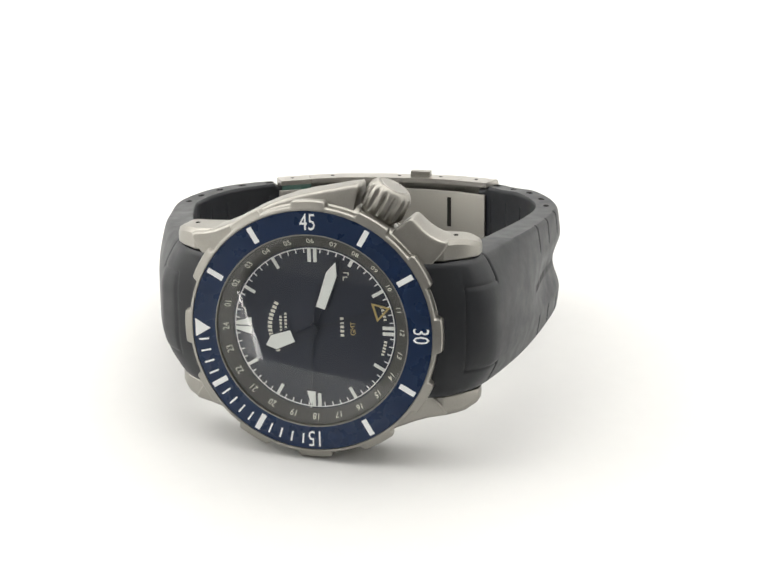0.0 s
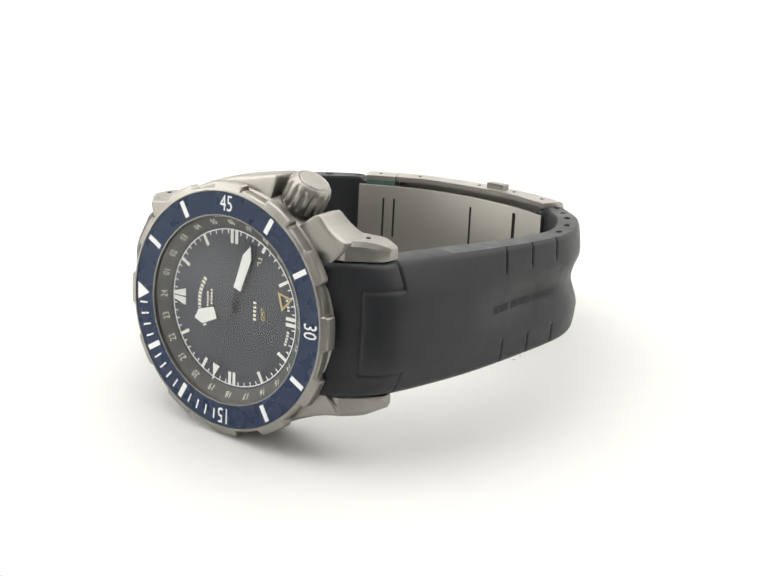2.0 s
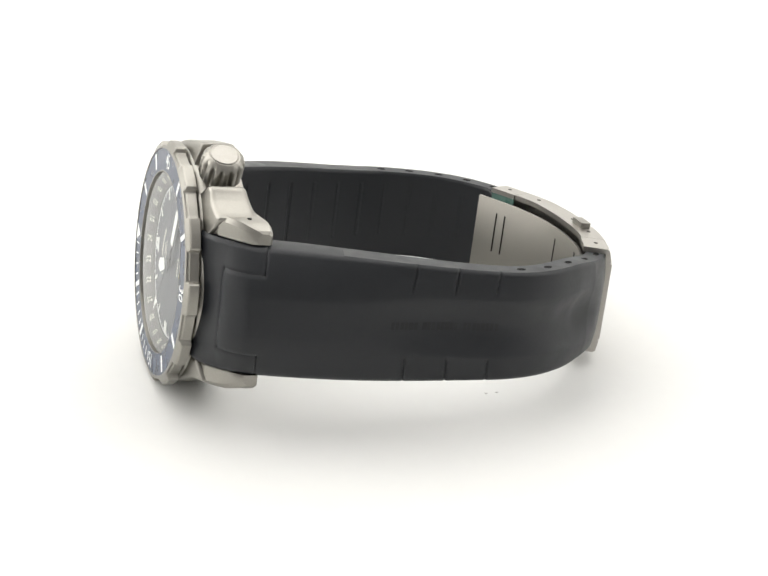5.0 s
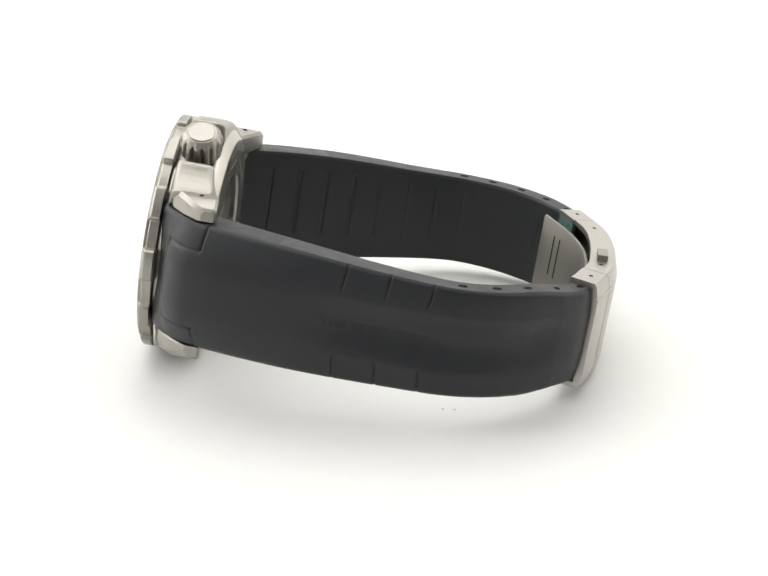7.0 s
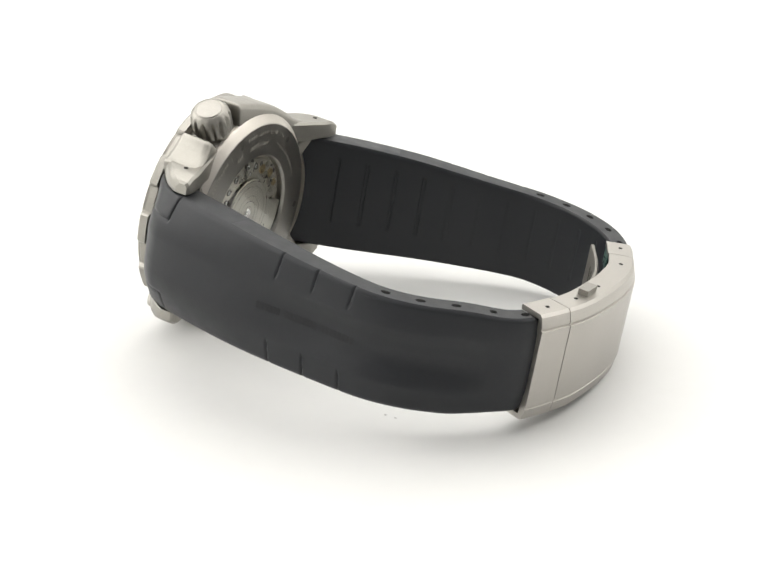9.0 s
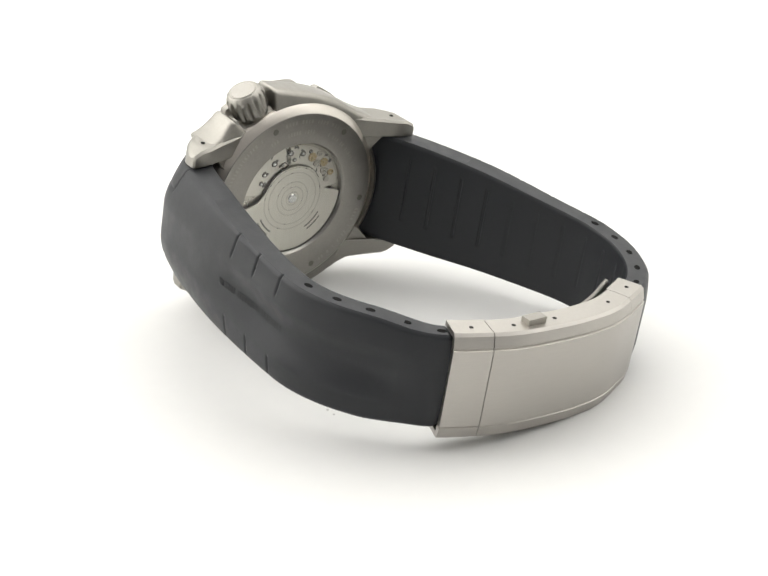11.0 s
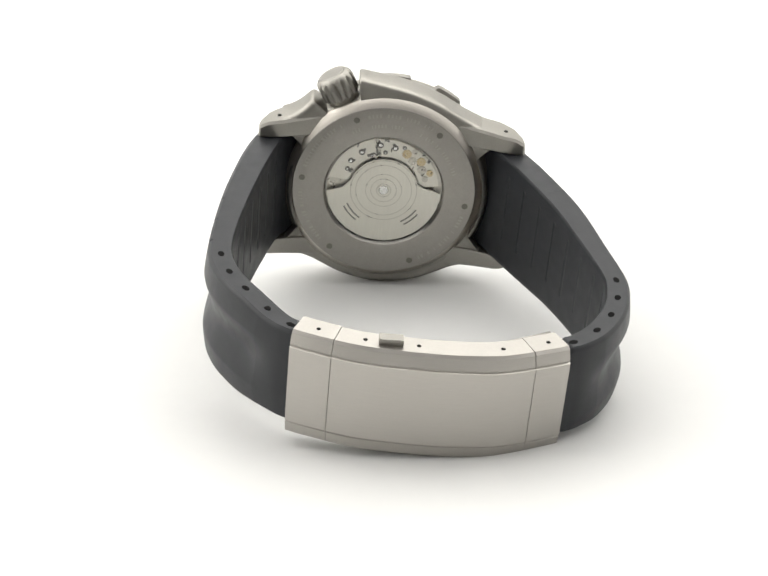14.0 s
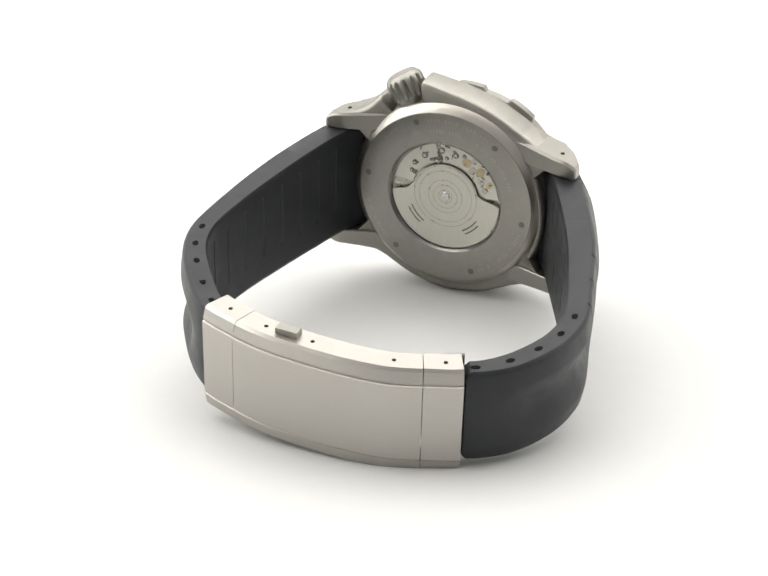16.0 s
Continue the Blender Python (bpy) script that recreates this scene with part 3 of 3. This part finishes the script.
def strap(watch, line, side, label, sag, narrow):
    n, nx = 460, 81
    path, run = spline(line, n)
    run = run - LEAD
    nrm = normals(path, side)
    end = run[-1]
    outer, inner = [], []
    slits = [36.7, 44.5, 52.2]
    for i in range(n):
        s = run[i]
        half, shift, thick, crown, k = strap_shape(s, end, sag, narrow)
        ro, ri = [], []
        for j in range(nx):
            u = -1 + 2 * j / (nx - 1)
            x = u * half
            edge = max(0, (abs(u) - 0.92) / 0.08)
            fall = min(1, max(0, (abs(x) - 3.5) / (half - 3.5)))
            o = thick / 2 + crown * (1 - fall ** 1.7) - 0.45 * edge ** 2 - 0.5 * min(1, max(0, (s - end + 9) / 6)) - 1.4 * min(1, max(0, (s - end + 1.5) / 0.5))
            q = -thick / 2 + 0.3 * edge ** 2
            # joint lines of the block between the lugs
            if abs(x) <= 7.4:
                o -= 0.16 * math.exp(-((s - 4.6) / 0.2) ** 2)
            else:
                o -= 0.32 * math.exp(-((s - 10.4) / 0.2) ** 2)
            if 4.5 < s < 10.5:
                o -= 0.22 * math.exp(-((abs(x) - 7.4) / 0.26) ** 2)
            # the block between the lugs lies a little lower
            if s < 10.4 - 5.8 * (abs(x) <= 7.4):
                o -= 0.05
            # hollow along the middle of the outer face
            o -= 1.5 * k * max(0, math.cos(min(PI / 2, abs(x + 0.3) / 5.6 * PI / 2))) ** 1.4
            # slits near both edges
            for c in slits:
                if abs(x) > 5.8:
                    o -= 0.33 * math.exp(-((s - c - 0.1 * (abs(x) - 9)) / 0.2) ** 2) * min(1, (abs(x) - 5.8) / 1.0)
            # faint cross ribs on the inner face
            if s > 13 and -0.5 < u < 0.72 and (s % 6.3) < 0.7:
                q += 0.15 if side < 0 else 0.19 - 0.1 * step(28, 44, s)
            x += shift
            ro.append((x, path[i][0] + nrm[i][0] * o, path[i][1] + nrm[i][1] * o))
            ri.append((x, path[i][0] + nrm[i][0] * q, path[i][1] + nrm[i][1] * q))
        outer.append(ro)
        inner.append(ri)
    bm = bmesh.new()
    rows = [a + b[::-1] for a, b in zip(outer, inner)]
    vs = grid(bm, rows, closed_v=True)
    bm.faces.new(vs[0])
    bm.faces.new(vs[-1])
    half_strap = part("strap_half", bm, RUBBER, watch, label, smooth=38)
    # pin holes along both edges, as raised discs coloured black for the shade inside
    for s in np.linspace(end - 29.0, end - 3.1, 5):
        i = int(np.argmin(abs(run - s)))
        for sx in (-1, 1):
            half, off, *_ = strap_shape(run[i], end, sag, narrow)
            bm = lathe([(0.0001, 0.06), (0.74, 0.06), (0.8, -0.4)], 16)
            t = path[min(i + 1, n - 1)] - path[i - 1]
            bm.transform(Matrix.Translation((off + sx * (half - 0.02), path[i][0], path[i][1])) @ Matrix.Rotation(math.atan2(t[1], t[0]), 4, "X")
                         @ Matrix.Rotation(sx * PI / 2, 4, "Y") @ Matrix.Diagonal((0.8, 1.25, 1, 1)))
            part("pin_hole", bm, HOLE_SHADE, half_strap)
    # raised lettering along the hollow, as plain bars of slightly darker rubber
    if side < 0:
        bm = bmesh.new()
        for i in range(n):
            s = run[i]
            if 33 < s < 54 and int(s / 0.85) % 9 and (s % 0.85) < 0.62:
                _, _, thick, crown, k = strap_shape(s, end, sag, narrow)
                o = thick / 2 + crown - 1.5 * k + 0.08
                y0, z0 = path[i] + nrm[i] * o
                y1, z1 = path[min(i + 1, n - 1)] + nrm[min(i + 1, n - 1)] * o
                grid(bm, [[(-0.9, y0, z0), (0.5, y0, z0)], [(-0.9, y1, z1), (0.5, y1, z1)]])
        tagged(part("moulded_lettering", bm, LETTER_RUBBER, half_strap, "moulded lettering in slightly darker rubber"), kind="stuff")
    return half_strap


def shell(s0, s1, path, run, nrm, x0, x1, out, depth, wall, lip=0.0):
    """A curved channel: an outer plate with two side walls."""
    ss = np.linspace(s0, s1, 34)
    rows = []
    for s in ss:
        y, z = np.interp(s, run, path[:, 0]), np.interp(s, run, path[:, 1])
        ny, nz = np.interp(s, run, nrm[:, 0]), np.interp(s, run, nrm[:, 1])
        q = []
        lean = -0.022 * (y - 7)
        for x, o in ((x0, out - depth), (x0, out - 0.9), (x0 + 0.35, out - 0.45), (x0 + 2.4, out - 0.12), (x0 + 2.55, out - 0.3), (x0 + 2.75, out - 0.3), (x0 + 2.9, out),
                     (x1 - 3.0, out), (x1 - 2.85, out - 0.35), (x1 - 2.6, out - 0.35), (x1 - 2.45, out - 0.2), (x1 - 0.5, out - 0.75), (x1, out - 1.3), (x1, out - depth),
                     (x1 - wall, out - depth), (x1 - wall, out - 1.5), (x0 + wall, out - 1.5), (x0 + wall, out - depth)):
            q.append((x + lean, y + ny * o, z + nz * o))
        rows.append(q)
    bm = bmesh.new()
    vs = grid(bm, rows, closed_v=True)
    bm.faces.new(vs[0])
    bm.faces.new(vs[-1])
    return bm


def clasp(watch):
    path, run = spline(CLASP, 240)
    nrm = normals(path, -1)
    if nrm[120][1] > 0:
        nrm = -nrm
    at = lambda y: float(np.interp(y, path[:, 0], run))
    lo, hi = -11.4, 9.75
    body = part("clasp", shell(at(-9.7), at(23.7), path, run, nrm, lo, hi, 3.4, 5.8, 1.0), CLASP_METAL, watch, "satin steel folding clasp, closed", smooth=30)
    part("end_link", shell(0.5, at(-9.81), path, run, nrm, lo, hi, 3.36, 6.0, 1.0), CLASP_METAL, body, smooth=30)
    part("end_link", shell(at(23.82), run[-1], path, run, nrm, lo, hi, 3.36, 6.0, 1.0), CLASP_METAL, body, smooth=30)
    # pin holes as thin dark discs, colour in place of the shade within
    for y in (-13.1, -4.95, 4.35, 19.1, 27.3):
        for x, s in ((hi, 1), (lo, -1)):
            z = float(np.interp(y, path[:, 0], path[:, 1]))
            bm = lathe([(0.0001, 0.05), (0.4, 0.05), (0.46, -0.3)], 16)
            bm.transform(Matrix.Translation((x - 0.022 * (y - 7), y, z)) @ Matrix.Rotation(s * PI / 2, 4, "Y"))
            part("pin_hole", bm, RECESS_SHADE, body)
    for x0, x1 in ((hi - 0.2, hi + 1.35), (lo - 0.6, lo + 0.2)):
        bm = bmesh.new()
        box(bm, x0, -2.6, -86.6, x1, 1.6, -84.6)
        bevel(bm, 0.5, 3)
        part("push_button", bm, TITANIUM, body, "grey push button")
    # folding blade inside, with slots laid on as bars coloured dark for their shade
    blade, rb = spline([(-15.8, -79.5), (-8.0, -82.0), (1.0, -83.0), (10.0, -82.4), (19.0, -79.8), (28.4, -75.0)], 60)
    nb = normals(blade, -1)
    if nb[30][1] > 0:
        nb = -nb
    bm = bmesh.new()
    rows = []
    for i in range(60):
        o = [(-9.4, 0.4), (7.5, 0.4), (7.7, 0.2), (7.7, -0.25), (7.5, -0.4), (-9.4, -0.4)]
        rows.append([(x, blade[i][0] + nb[i][0] * d, blade[i][1] + nb[i][1] * d) for x, d in o])
    vs = grid(bm, rows, closed_v=True)
    bm.faces.new(vs[0])
    bm.faces.new(vs[-1])
    leaf = part("blade", bm, BLADE_METAL, body, "satin steel folding blade")
    for y, x0, x1, w in ((-7.2, 0.0, 6.4, 0.9), (4.4, -4.5, 5.6, 0.45), (21.4, -3.5, 5.0, 0.4), (23.3, -3.5, 5.0, 0.4)):
        i = int(np.argmin(abs(blade[:, 0] - y)))
        bm = bmesh.new()
        z = blade[i][1]
        box(bm, x0, -w / 2, 0.2, x1, w / 2, 0.44)
        t = blade[min(i + 1, 59)] - blade[max(i - 1, 0)]
        bm.transform(Matrix.Translation((0, blade[i][0], z)) @ Matrix.Rotation(math.atan2(t[1], t[0]), 4, "X"))
        part("slot", bm, RECESS_SHADE, leaf)
    bm = bmesh.new()
    rows = []
    for k in range(9):
        run_k = at(22.8) + (at(28.6) - at(22.8)) * k / 8
        y, z = np.interp(run_k, run, path[:, 0]), np.interp(run_k, run, path[:, 1])
        rows.append([(x - 0.022 * (y - 7), y, z + dz) for x, dz in ((5.4, 2.68), (9.3, 2.68), (9.3, 2.85), (5.4, 2.85))])
    vs = grid(bm, rows, closed_v=True)
    bm.faces.new(vs[0])
    bm.faces.new(vs[-1])
    part("protective_film", bm, FILM, body, "remnant of green protective film")


def wristwatch():
    watch = new("wristwatch")
    tagged(watch, "titanium diving watch on its side, blue bezel, closed black rubber strap", "watch")
    case(watch)
    bezel(watch)
    dial(watch)
    sec = needles(watch)
    crystals(watch)
    back(watch)
    strap(watch, SIX, -1, "black rubber strap half with slits and moulded lettering", 0.05, 1.7)
    strap(watch, TWELVE, 1, "black rubber strap half with slits near its edges", -0.75, 2.6)
    clasp(watch)
    return watch, sec


setting()
streak_strip()
TABLE = turntable()
WATCH, SECONDS = wristwatch()


def motions():
    rows = [(t, pose(0, 0, 0, 0, 0, a)) for t, a in TURN]
    walk(TABLE, rows)
    walk(WATCH, rows)
    walk(SECONDS, [(t / 2, FACE @ Matrix.Translation((0, 0, -1.6 * MM)) @ clock(273.5 + 3.0 * t)) for t in range(33)])


motions()
